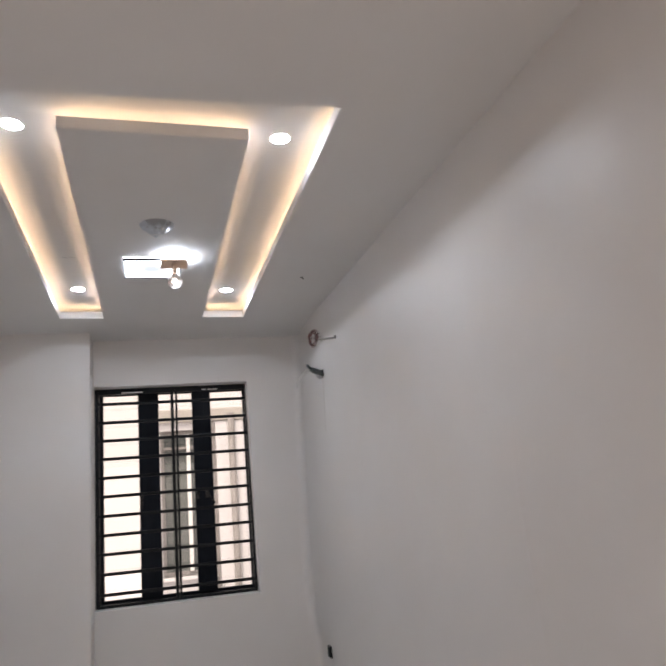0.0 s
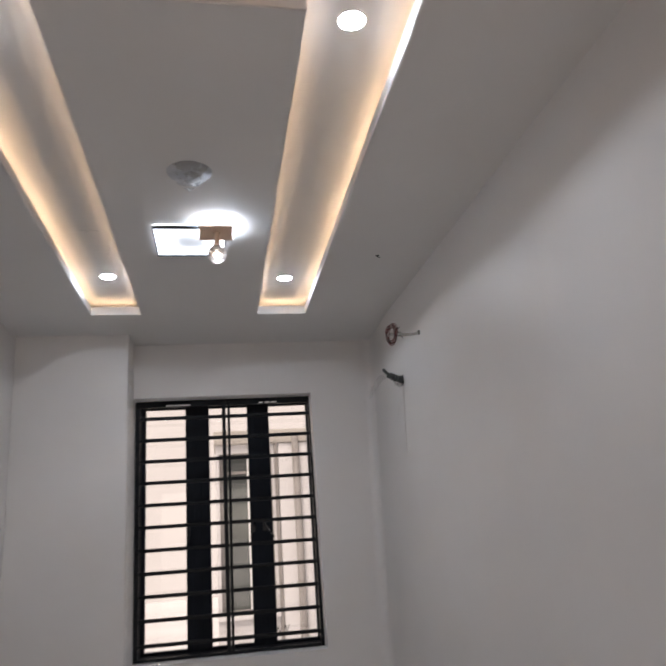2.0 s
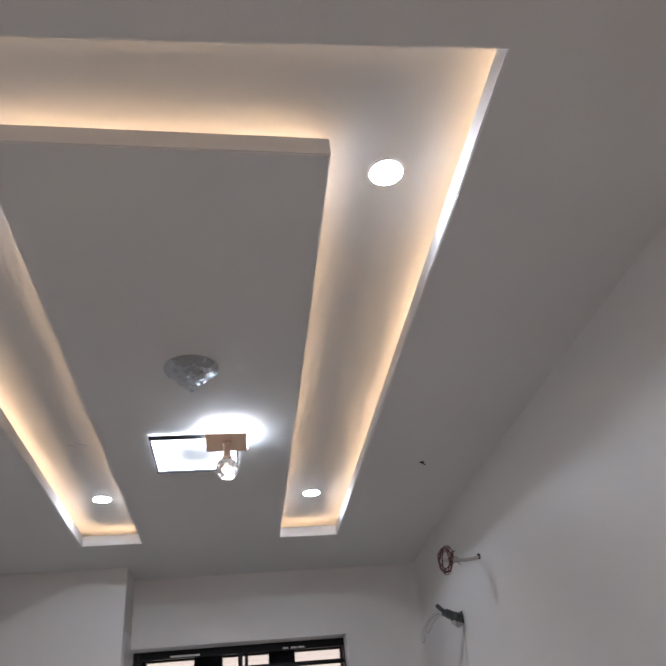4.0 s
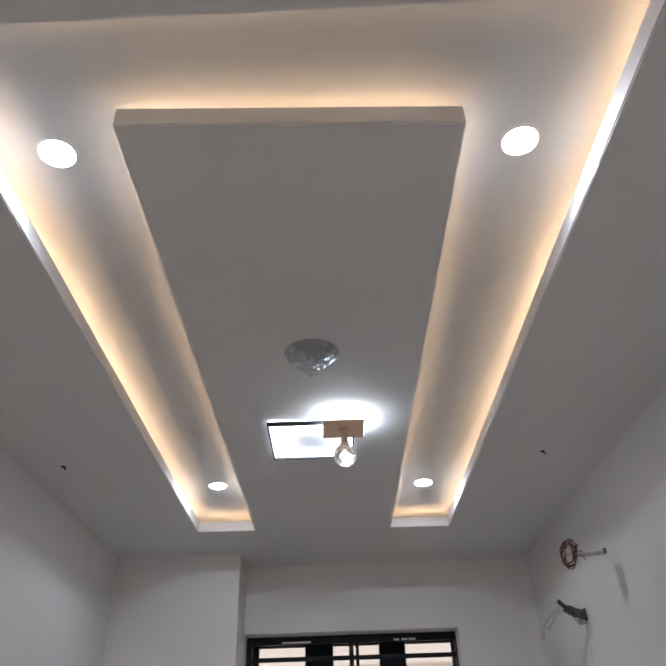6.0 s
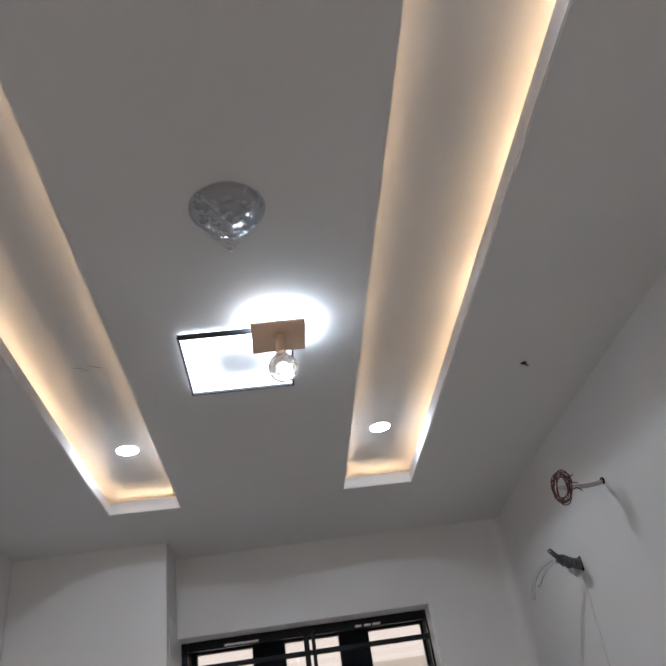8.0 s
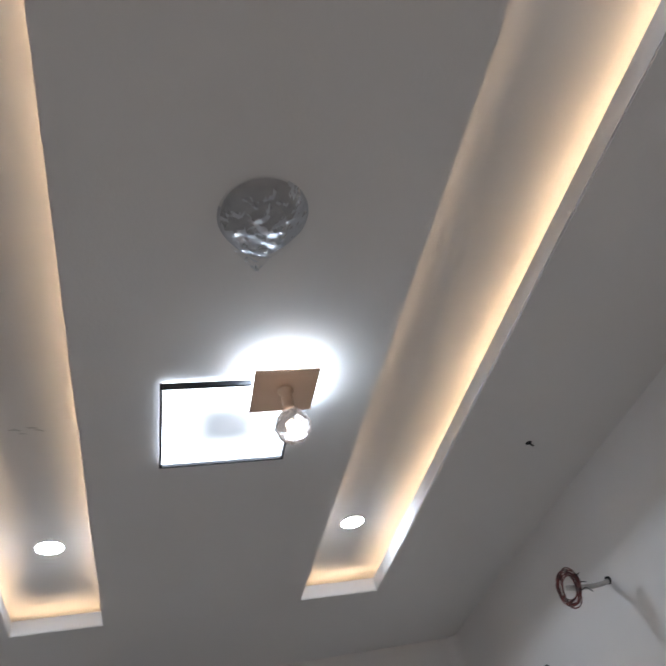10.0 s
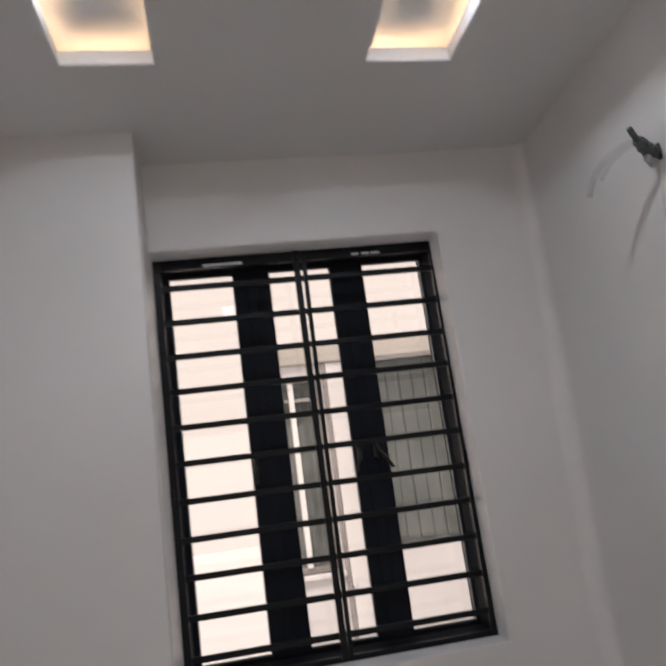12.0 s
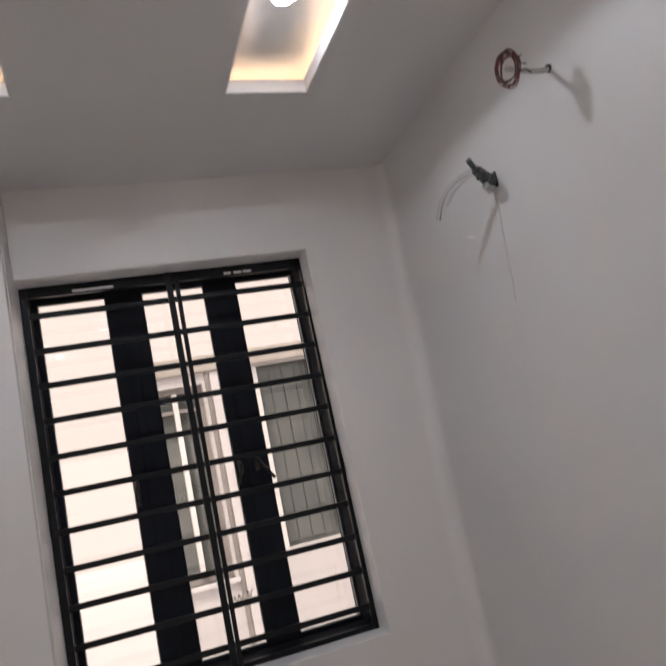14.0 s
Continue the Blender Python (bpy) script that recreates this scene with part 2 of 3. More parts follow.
bm = bmesh.new()
box(bm, XL - 0.2, WX0, YF, OUT, 0, HIGH)
box(bm, WX1, 1.4, YF, OUT, 0, HIGH)
box(bm, WX0, WX1, YF, OUT, 0, WZ0)
box(bm, WX0, WX1, YF, OUT, WZ1, HIGH)
box(bm, LX1, WX1, YF, 4.982, WZ0, WZ1)
box(bm, WX0, LX1, YF, 4.982, WZ0, LZ0)
box(bm, WX0, LX1, YF, 4.982, LZ1, WZ1)
bmesh.ops.remove_doubles(bm, verts=bm.verts, dist=1e-5)
for v in bm.verts:
    if abs(v.co.x - LX1) < 1e-4:
        v.co.x = jamb(v.co.z)
structure("wall_north", bm, WALL, "off-white painted wall with a deep window opening", "wall")
structure("wall_west", boxed(XL - 0.2, XL, YB, YF, 0, HIGH), WALL, "plain off-white painted wall", "wall")
# unseen rear wall; its wide opening is added to let daylight into the room
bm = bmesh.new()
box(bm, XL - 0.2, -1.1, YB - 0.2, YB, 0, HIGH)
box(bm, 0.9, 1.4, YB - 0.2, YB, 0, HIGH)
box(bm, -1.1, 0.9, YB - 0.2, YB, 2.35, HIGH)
structure("wall_south", bm, WALL, "plain off-white painted wall with a wide opening added for daylight", "wall")
structure("wall_lower", boxed(XL - 0.2, 1.4, YB - 0.2, OUT, -3.2, -0.12), OFFWHITE, "plain rendered storey below the room", "wall")

# the right wall is plastered by hand: it bellies near the window corner and carries one upright ridge
LEAN = ((0.0, 0.058), (0.3, 0.050), (0.5, 0.008), (0.9, -0.004), (1.2, 0.0), (1.65, 0.011), (2.1, 0.022), (2.5, 0.030), (3.2, 0.032))

ROUND = 0.07  # the plaster is rounded into the corner by the window


def east(y, z):
    x = XR0 + (XR1 - XR0) * (y - YB) / (YF - YB)
    for (z0, d0), (z1, d1) in zip(LEAN, LEAN[1:]):
        if z0 <= z <= z1:
            t = (z - z0) / (z1 - z0)
            t = t * t * (3 - 2 * t)
            near = max(0.0, 1 - (YF - y) / 0.75)
            x += (d0 + (d1 - d0) * t) * near * near * (3 - 2 * near)
            break
    fade = max(0.0, min(1.0, (z - 0.8) / 0.3)) * max(0.0, min(1.0, (1.85 - z) / 0.45))
    x -= 0.0065 * fade * math.exp(-((y - 1.172 - 0.012 * math.sin(z * 5)) / 0.022) ** 2)
    if YF - y < ROUND:
        x -= ROUND * (1 - math.sqrt(max(0.0, 1 - (1 - (YF - y) / ROUND) ** 2)))
    x += 0.004 * noise.noise(Vector((0, y * 1.1, z * 0.8))) * min(1.0, max(0.0, (YF - y) / 0.4))
    return x


bm = bmesh.new()
ys = [YB + (YF - YB) * i / 70 for i in range(71)] + [1.10 + 0.012 * i for i in range(13)] + [YF - ROUND * (i / 14) ** 2 for i in range(15)]
ys = sorted(set(round(y, 4) for y in ys))
zs = [HIGH * i / 40 for i in range(41)]
grid = [[bm.verts.new((east(y, z), y, z)) for z in zs] for y in ys]
for ca, cb in zip(grid, grid[1:]):
    for k in range(40):
        bm.faces.new((ca[k], cb[k], cb[k + 1], ca[k + 1]))
edge = [grid[0][0], grid[-1][0], grid[-1][-1], grid[0][-1]]
back = [bm.verts.new((1.4, v.co.y, v.co.z)) for v in edge]
bm.faces.new(back)
bm.faces.new([c[0] for c in grid] + [back[1], back[0]])
bm.faces.new([c[-1] for c in reversed(grid)] + [back[3], back[2]])
bm.faces.new(list(reversed(grid[0])) + [back[0], back[3]])
bm.faces.new(grid[-1] + [back[2], back[1]])
bmesh.ops.recalc_face_normals(bm, faces=bm.faces)
structure("wall_east", bm, WALL, "off-white satin painted wall with cable outlets", "wall")
for f in bpy.data.objects["wall_east"].data.polygons:
    f.use_smooth = abs(f.normal.x) > 0.8

structure("pillar", boxed(XL, WX0 + 0.004, 4.55, YF + 0.13, 0, H + 0.03, bevel=0.006), WALL, "off-white painted pillar beside the window", "pillar")

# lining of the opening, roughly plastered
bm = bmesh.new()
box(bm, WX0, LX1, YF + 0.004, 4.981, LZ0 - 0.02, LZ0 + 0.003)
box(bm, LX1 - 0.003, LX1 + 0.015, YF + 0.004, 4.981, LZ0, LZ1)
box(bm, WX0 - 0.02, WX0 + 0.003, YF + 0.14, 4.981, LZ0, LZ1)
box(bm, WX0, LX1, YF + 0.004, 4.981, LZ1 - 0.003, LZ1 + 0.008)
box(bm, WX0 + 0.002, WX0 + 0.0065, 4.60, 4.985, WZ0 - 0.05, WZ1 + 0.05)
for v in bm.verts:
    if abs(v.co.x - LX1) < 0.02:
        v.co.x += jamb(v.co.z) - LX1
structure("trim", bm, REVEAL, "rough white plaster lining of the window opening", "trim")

# lower ceiling with its U-shaped light trough; one mesh with the upstands of the trough
HX = (-0.842, -0.527, 0.214, 0.540)
HY = (1.074, 1.340, 4.118)


def skew(x, y):
    return y - 0.020 * x if y < 1.2 else y + 0.026 * x


bm = bmesh.new()
cx = [XL - 0.02, *HX, 1.3]
cy = [YB - 0.02, *HY, YF + 0.02]
hole = {(1, 1), (2, 1), (3, 1), (1, 2), (3, 2)}
cells = [(i, j) for i in range(5) for j in range(4) if (i, j) not in hole]
cache = {}


def corner(i, j, z):
    if (i, j, z) not in cache:
        y = cy[j] if j in (0, 4) else skew(cx[i], cy[j])
        cache[i, j, z] = bm.verts.new((cx[i], y, z))
    return cache[i, j, z]


for i, j in cells:
    a = [(i, j), (i + 1, j), (i + 1, j + 1), (i, j + 1)]
    bm.faces.new([corner(*q, H) for q in reversed(a)])
    bm.faces.new([corner(*q, H + 0.025) for q in a])
    for k, (di, dj) in enumerate(((0, -1), (1, 0), (0, 1), (-1, 0))):
        if (i + di, j + dj) not in cells:
            p, q = a[k], a[(k + 1) % 4]
            bm.faces.new((corner(*p, H), corner(*q, H), corner(*q, H + 0.025), corner(*p, H + 0.025)))


def upstand(x0, y0, x1, y1, side):
    """A thin board standing on the edge of the trough; side is the way to the trough."""
    a, b = Vector((x0, skew(x0, y0), 0)), Vector((x1, skew(x1, y1), 0))
    n = Vector((*side, 0))
    vs = []
    for z in (H + 0.003, H + 0.053):
        for p, off in ((a, 0.003), (b, 0.003), (b, -0.010), (a, -0.010)):
            vs.append(bm.verts.new(p + n * off + Vector((0, 0, z))))
    for f in ((3, 2, 1, 0), (4, 5, 6, 7), (0, 1, 5, 4), (1, 2, 6, 5), (2, 3, 7, 6), (3, 0, 4, 7)):
        bm.faces.new([vs[k] for k in f])


upstand(HX[0], HY[0], HX[3], HY[0], (0, 1))
upstand(HX[3], HY[0], HX[3], HY[2], (-1, 0))
upstand(HX[0], HY[0], HX[0], HY[2], (1, 0))
upstand(HX[0], HY[2], HX[1], HY[2], (0, -1))
upstand(HX[2], HY[2], HX[3], HY[2], (0, -1))
upstand(HX[1], HY[1], HX[1], HY[2], (-1, 0))
upstand(HX[2], HY[1], HX[2], HY[2], (1, 0))
upstand(HX[1], HY[1], HX[2], HY[1], (0, -1))
bmesh.ops.recalc_face_normals(bm, faces=bm.faces)
structure("ceiling", bm, CEIL, "white suspended plaster ceiling with a U-shaped light trough", "ceiling")
structure("ceiling_upper", boxed(XL - 0.2, 1.4, YB - 0.2, OUT, TOP, TOP + 0.1), CEIL, "white upper ceiling inside the light trough", "ceiling")


# ---- window with its steel grille ----
def glazed_window():
    w = thing("window_1", ((WX0 + WX1) / 2, 5.2, WZ0), "black aluminium casement window with three closed sashes", "window", kind="structure")
    y0, y1 = 5.018, 5.245
    fr = boxed(-0.664, -0.630, y0, y1, WZ0, WZ1, bevel=0.003)
    box(fr, 0.640, 0.662, y0, y1, WZ0, WZ1, bevel=0.003)
    box(fr, -0.630, 0.640, y0, y1, 2.536, WZ1, bevel=0.003)
    box(fr, -0.630, 0.640, y0, y1, WZ0, 0.772, bevel=0.003)
    for x in (-0.220, 0.248):
        box(fr, x - 0.026, x + 0.026, 5.150, y1, 0.772, 2.536, bevel=0.003)
    part("window_frame", fr, ALUMINIUM, w)
    for x0, x1, p0, p1 in ((-0.634, -0.242, -0.606, -0.304), (-0.198, 0.226, -0.131, 0.170), (0.270, 0.644, 0.333, 0.634)):
        z0, z1, q0, q1 = 0.762, 2.538, 0.790, 2.517
        s = boxed(x0, p0, 5.152, 5.186, z0, z1, bevel=0.004)
        box(s, p1, x1, 5.152, 5.186, z0, z1, bevel=0.004)
        box(s, p0, p1, 5.154, 5.184, q1, z1, bevel=0.004)
        box(s, p0, p1, 5.154, 5.184, z0, q0, bevel=0.004)
        sash = part("sash", s, ALUMINIUM, w)
        pane = part("pane", boxed(p0 - 0.004, p1 + 0.004, 5.170, 5.175, q0 - 0.004, q1 + 0.004), GLASS, sash)
        pane.visible_shadow = False
        # added grey strips: skylight on the sash's outer side faces, put into colour
        e = boxed(p0, p0 + 0.004, 5.178, 5.188, q0, q1)
        box(e, p1 - 0.004, p1, 5.178, 5.188, q0, q1)
        box(e, p0 + 0.004, p1 - 0.004, 5.178, 5.188, q0, q0 + 0.004)
        box(e, p0 + 0.004, p1 - 0.004, 5.178, 5.188, q1 - 0.004, q1)
        part("edge_gleam", e, SKYLIT_EDGE, sash, "grey strip standing in for the sky-lit outer sash edge")
    for x, lean in ((-0.290, 0.0), (0.192, -0.10), (0.270, 0.28)):
        h = boxed(x - 0.011, x + 0.011, 5.138, 5.156, 1.565, 1.640, bevel=0.004)
        k = tube(smooth_line([(x, 5.142, 1.615), (x, 5.110, 1.622), (x + lean * 0.03, 5.100, 1.60), (x + lean * 0.24, 5.102, 1.515)]), [0.009] * 16 + [0.008] * 9, 8)
        base = part("handle", h, RUBBER, w, "black window handle")
        part("lever", k, RUBBER, base, smooth=True)
    return w


def grille():
    g = thing("burglar_grille", (0, 5.0, WZ0), "black painted steel burglar grille with horizontal bars", "grille")
    y0, y1 = 4.985, 5.012
    part("frame_post", boxed(-0.663, -0.630, y0, y1, 0.754, 2.552, bevel=0.003), STEEL, g)
    part("frame_post", boxed(0.632, 0.661, y0, y1, 0.754, 2.552, bevel=0.003), STEEL, g)
    part("frame_rail", boxed(-0.630, 0.632, y0 + 0.002, y1 - 0.002, 2.502, 2.552, bevel=0.003), STEEL, g)
    part("frame_rail", boxed(-0.630, 0.632, y0 + 0.002, y1 - 0.002, 0.754, 0.778, bevel=0.003), STEEL, g)
    part("centre_post", boxed(-0.028, 0.000, 4.968, 4.990, 0.765, 2.548, bevel=0.003), STEEL, g)
    second = boxed(0.014, 0.034, 4.982, 4.998, 0.772, 2.528, bevel=0.003)
    for v in second.verts:
        v.co.x -= 0.010 * (2.528 - v.co.z) / 1.756  # this leaf hangs slightly askew
    part("centre_post", second, STEEL, g)
    # lamp reflections on the top rail, set as thin white strips
    for x0, x1 in ((-0.440, -0.262), (0.252, 0.286), (0.300, 0.338), (0.345, 0.388)):
        part("rail_glint", boxed(x0, x1, y0 - 0.0005, y0 + 0.003, 2.508, 2.519), WHITE_TRIM, g, "white strip standing in for a lamp reflection on the rail")
    bar = None
    for i in range(11):
        z = 2.418 - 0.1561 * i + random.uniform(-0.003, 0.003)
        if bar is None:
            bar = part("bar", boxed(-0.634, 0.636, -0.009, 0.009, -0.0130, 0.0130, bevel=0.003), STEEL)
            ob = bar
        else:
            ob = new("bar", bar.data)
        ob.parent = g
        ob.location = (0, 0.004, z - WZ0)
        ob.rotation_euler = (0, random.uniform(-0.003, 0.003), 0)
    for x in (-0.655, 0.654):
        part("hinge", boxed(x - 0.007, x + 0.007, 4.972, 4.986, 1.47, 1.545, bevel=0.003), STEEL, g)
    return g


glazed_window()
grille()


# ---- lamps in the ceiling ----
def downlight():
    d = thing("downlight", (0, 0, 0), "round white recessed downlight, lit cool white", "downlight", group="downlights in the light trough")
    part("trim_ring", lathe([(0.0405, 0.003), (0.041, -0.0015), (0.043, -0.002), (0.0455, -0.001), (0.046, 0.003)], 40), WHITE_TRIM, d, smooth=True)
    part("diffuser", lathe([(0.0, -0.0035), (0.028, -0.0035), (0.0405, -0.002)], 40), LED_DOWN, d, "glowing cool white diffuser")
    return d


first = downlight()
spots = ((0.378, 1.482), (-0.716, 1.478), (0.366, 3.708), (-0.672, 3.662))
first.location = (*spots[0], TOP - 0.003)
for x, y in spots[1:]:
    copy_thing(first, pose(x, y, TOP - 0.003))


def led_strip(a, b, side, mat, wobble, depth, seed, lift=0.0415):
    """A warm LED tape leaning on a batten behind the upstand, from a to b; side is the way away from the trough."""
    s = thing("led_strip", (a[0], skew(*a), H + 0.025), "warm white LED tape lying hidden on the ceiling edge", "led strip", group="LED tapes of the light trough")
    bm = bmesh.new()
    n = max(4, int(math.dist(a, b) / 0.04))
    rows = []
    for i in range(n + 1):
        t = i / n
        x, y = a[0] + (b[0] - a[0]) * t, a[1] + (b[1] - a[1]) * t
        y = skew(x, y)
        w = noise.noise(Vector((t * math.dist(a, b) * 2.1, seed * 7.3, 0))) * wobble + noise.noise(Vector((t * math.dist(a, b) * 6.0, seed * 3.1, 4))) * wobble * 0.35
        o = depth + w
        p = Vector((x + side[0] * o, y + side[1] * o, H + lift))
        q = Vector((side[0] * 0.60, side[1] * 0.60, 0.80)) * 0.002
        rows.append((bm.verts.new(p - q), bm.verts.new(p + q)))
    for (a0, a1), (b0, b1) in zip(rows, rows[1:]):
        bm.faces.new((a0, a1, b1, b0))
    r = bmesh.ops.extrude_face_region(bm, geom=bm.faces[:])
    for v in r["geom"]:
        if isinstance(v, bmesh.types.BMVert):
            v.co += Vector((0, 0, -0.0008))
    bmesh.ops.recalc_face_normals(bm, faces=bm.faces)
    part("tape", bm, mat, s)
    # the wooden batten that carries the tape
    d = Vector((b[0] - a[0], skew(*b) - skew(*a), 0))
    c = boxed(-0.012, 0.012, 0, d.length, 0, 0.0025)
    bat = part("batten", c, BATTEN, None)
    bat.parent = s
    bat.rotation_euler = (0, 0, math.atan2(d.y, d.x) - math.pi / 2)
    bat.location = (side[0] * depth, side[1] * depth, 0.001)
    return s


led_strip((HX[3], HY[0] + 0.03), (HX[3], HY[2] - 0.01), (1, 0), LED_WARM, 0.030, 0.052, 1)
led_strip((HX[0], HY[0] + 0.03), (HX[0], HY[2] - 0.01), (-1, 0), LED_WARM, 0.014, 0.042, 2, 0.0410)
led_strip((HX[0] + 0.02, HY[0]), (HX[3] - 0.02, HY[0]), (0, -1), LED_SIDE, 0.008, 0.045, 8)
led_strip((HX[0] + 0.01, HY[2]), (HX[1] - 0.01, HY[2]), (0, 1), LED_WARM, 0.006, 0.040, 3)
led_strip((HX[2] + 0.01, HY[2]), (HX[3] - 0.01, HY[2]), (0, 1), LED_WARM, 0.006, 0.040, 4)
led_strip((HX[1] + 0.02, HY[1]), (HX[2] - 0.02, HY[1]), (0, 1), LED_SIDE, 0.016, 0.048, 5)
led_strip((HX[2], HY[1] + 0.03), (HX[2], HY[2] - 0.02), (-1, 0), LED_SIDE, 0.003, 0.026, 6, 0.0490)
led_strip((HX[1], HY[1] + 0.03), (HX[1], HY[2] - 0.02), (1, 0), LED_SIDE, 0.003, 0.024, 7, 0.0490)


def ceiling_lamp():
    c = thing("ceiling_lamp", (-0.15, 2.85, H), "square lit ceiling lamp with rose gold plate and crystal ball", "ceiling lamp")
    x0, x1, y0, y1, z0, z1 = -0.338, -0.003, 2.738, 3.071, H - 0.026, H - 0.009
    f = boxed(x0, x0 + 0.007, y0, y1, z0, z1, bevel=0.001)
    box(f, x1 - 0.007, x1, y0, y1, z0, z1, bevel=0.001)
    box(f, x0 + 0.007, x1 - 0.007, y0, y0 + 0.007, z0, z1, bevel=0.001)
    box(f, x0 + 0.007, x1 - 0.007, y1 - 0.007, y1, z0, z1, bevel=0.001)
    part("frame", f, BLACK_FRAME, c, "slim black square frame")
    d = part("diffuser", boxed(-0.160, 0.160, -0.159, 0.159, -0.006, 0.0115), LED_PANEL, None, "glowing edge-lit white diffuser")
    d.parent = c
    d.location = ((x0 + x1) / 2 + 0.15, (y0 + y1) / 2 - 2.85, -0.012)
    part("back_light", boxed(-0.122, 0.034, 2.685, 2.838, H - 0.034, H - 0.012, bevel=0.003), LED_HALO, c, "glowing white backing of the plate")
    plate = part("plate", boxed(-0.125, 0.032, 2.670, 2.822, H - 0.047, H - 0.039, bevel=0.0015), COPPER, c, "square rose gold metal plate")
    sx, sy = -0.044, 2.742
    part("stem", lathe([(0.0, 0.0), (0.019, 0.0), (0.019, -0.006), (0.0135, -0.009), (0.0135, -0.052), (0.016, -0.056), (0.0, -0.058)], 24, (sx, sy, H - 0.046)), COPPER, plate, "short rose gold stem", smooth=True)
    claw = lathe([(0.008, 0.0), (0.019, -0.006), (0.017, -0.016), (0.006, -0.018)], 9, (sx, sy, H - 0.100))
    part("crown", claw, CRYSTAL, plate, "clear crystal crown")
    b = bmesh.new()
    bmesh.ops.create_icosphere(b, subdivisions=2, radius=0.044)
    for v in b.verts:
        v.co = Vector((sx, sy, H - 0.153)) + v.co * (1 + 0.03 * noise.noise(v.co * 60))
    part("crystal_ball", b, FROSTED, plate, "faceted clear crystal ball")
    # glowing core added inside the ball only to make the crystal look bright
    part("ball_core", lathe([(0.0, 0.012), (0.010, 0.006), (0.012, 0.0), (0.010, -0.006), (0.0, -0.012)], 12, (sx, sy, H - 0.153)), BALL_GLOW, plate, "small glowing core added to brighten the crystal", smooth=True)
    return c


ceiling_lamp()


def wrapped_rose():
    cx0, cy0 = -0.147, 2.256
    w = thing("ceiling_rose", (cx0, cy0, H), "round grey ceiling fitting still wrapped in clear plastic", "ceiling fitting")
    part("base_plate", lathe([(0.0, -0.020), (0.045, -0.020), (0.070, -0.016), (0.081, -0.008), (0.083, 0.0)], 48, (cx0, cy0, H)), ROSE_GREY, w, smooth=True)
    part("cup", lathe([(0.0, -0.034), (0.022, -0.033), (0.034, -0.028), (0.036, -0.019)], 32, (cx0 + 0.006, cy0, H)), ROSE_GREY, w, smooth=True)
    bm = bmesh.new()
    rings, steps = 15, 56
    rows = []
    for i in range(rings):
        t = i / (rings - 1)
        row = []
        for k in range(steps):
            a = 2 * math.pi * k / steps
            r = 0.089 * (1 - t) ** 0.8
            drop = 0.040 * t ** 0.7
            # the loose end is gathered to a tip beyond the far rim
            pull = max(0.0, math.sin(a)) ** 6
            p = Vector((cx0 + r * math.cos(a), cy0 + r * math.sin(a), H - 0.002 - drop))
            p += Vector((0, 0.022, 0.010)) * pull * math.sin(math.pi * min(1, t * 1.5 + 0.28)) * (1 - t)
            c = noise.noise(p * 34) * 0.010 + noise.noise(p * 80) * 0.003
            p.z += (c - 0.002) * (0.25 + math.sin(math.pi * t) ** 0.5)
            p.z = min(p.z, H - 0.001)
            row.append(bm.verts.new(p))
        rows.append(row)
    for a, b in zip(rows, rows[1:]):
        for k in range(steps):
            bm.faces.new((a[k], a[(k + 1) % steps], b[(k + 1) % steps], b[k]))
    part("wrapping", bm, WRAP, w, "crumpled clear plastic wrapping")
    tail = bmesh.new()
    prev = None
    for i in range(9):
        t = i / 8
        half = 0.052 * (1 - t) ** 1.2 + 0.005
        row = [tail.verts.new((cx0 - 0.004 + half * s + noise.noise(Vector((t * 9, s * 3, 1))) * 0.004, cy0 + 0.070 + 0.056 * t, H - 0.012 - 0.010 * t + noise.noise(Vector((t * 11, s * 5, 7))) * 0.007)) for s in (-1, -0.6, -0.2, 0.2, 0.6, 1)]
        if prev:
            for k in range(5):
                tail.faces.new((prev[k], prev[k + 1], row[k + 1], row[k]))
        prev = row
    part("wrapping_tail", tail, WRAP, w, "gathered loose end of the plastic")
    return w


wrapped_rose()


# ---- loose wiring ----
def ceiling_stub(x, y):
    s = thing("wire_stub", (x, y, H), "tiny dark wire end sticking out of the ceiling", "wire", group="wire ends in the ceiling")
    part("outlet", lathe([(0.0, -0.0015), (0.010, -0.0015), (0.011, 0.0)], 14, (x, y, H)), DARK, s)
    part("wire", tube(smooth_line([(x, y, H), (x + 0.004, y - 0.002, H - 0.008), (x + 0.014, y + 0.003, H - 0.011)], 4), 0.003, 6), DARK, s)
    return s


ceiling_stub(0.813, 3.127)
ceiling_stub(-1.247, 3.126)


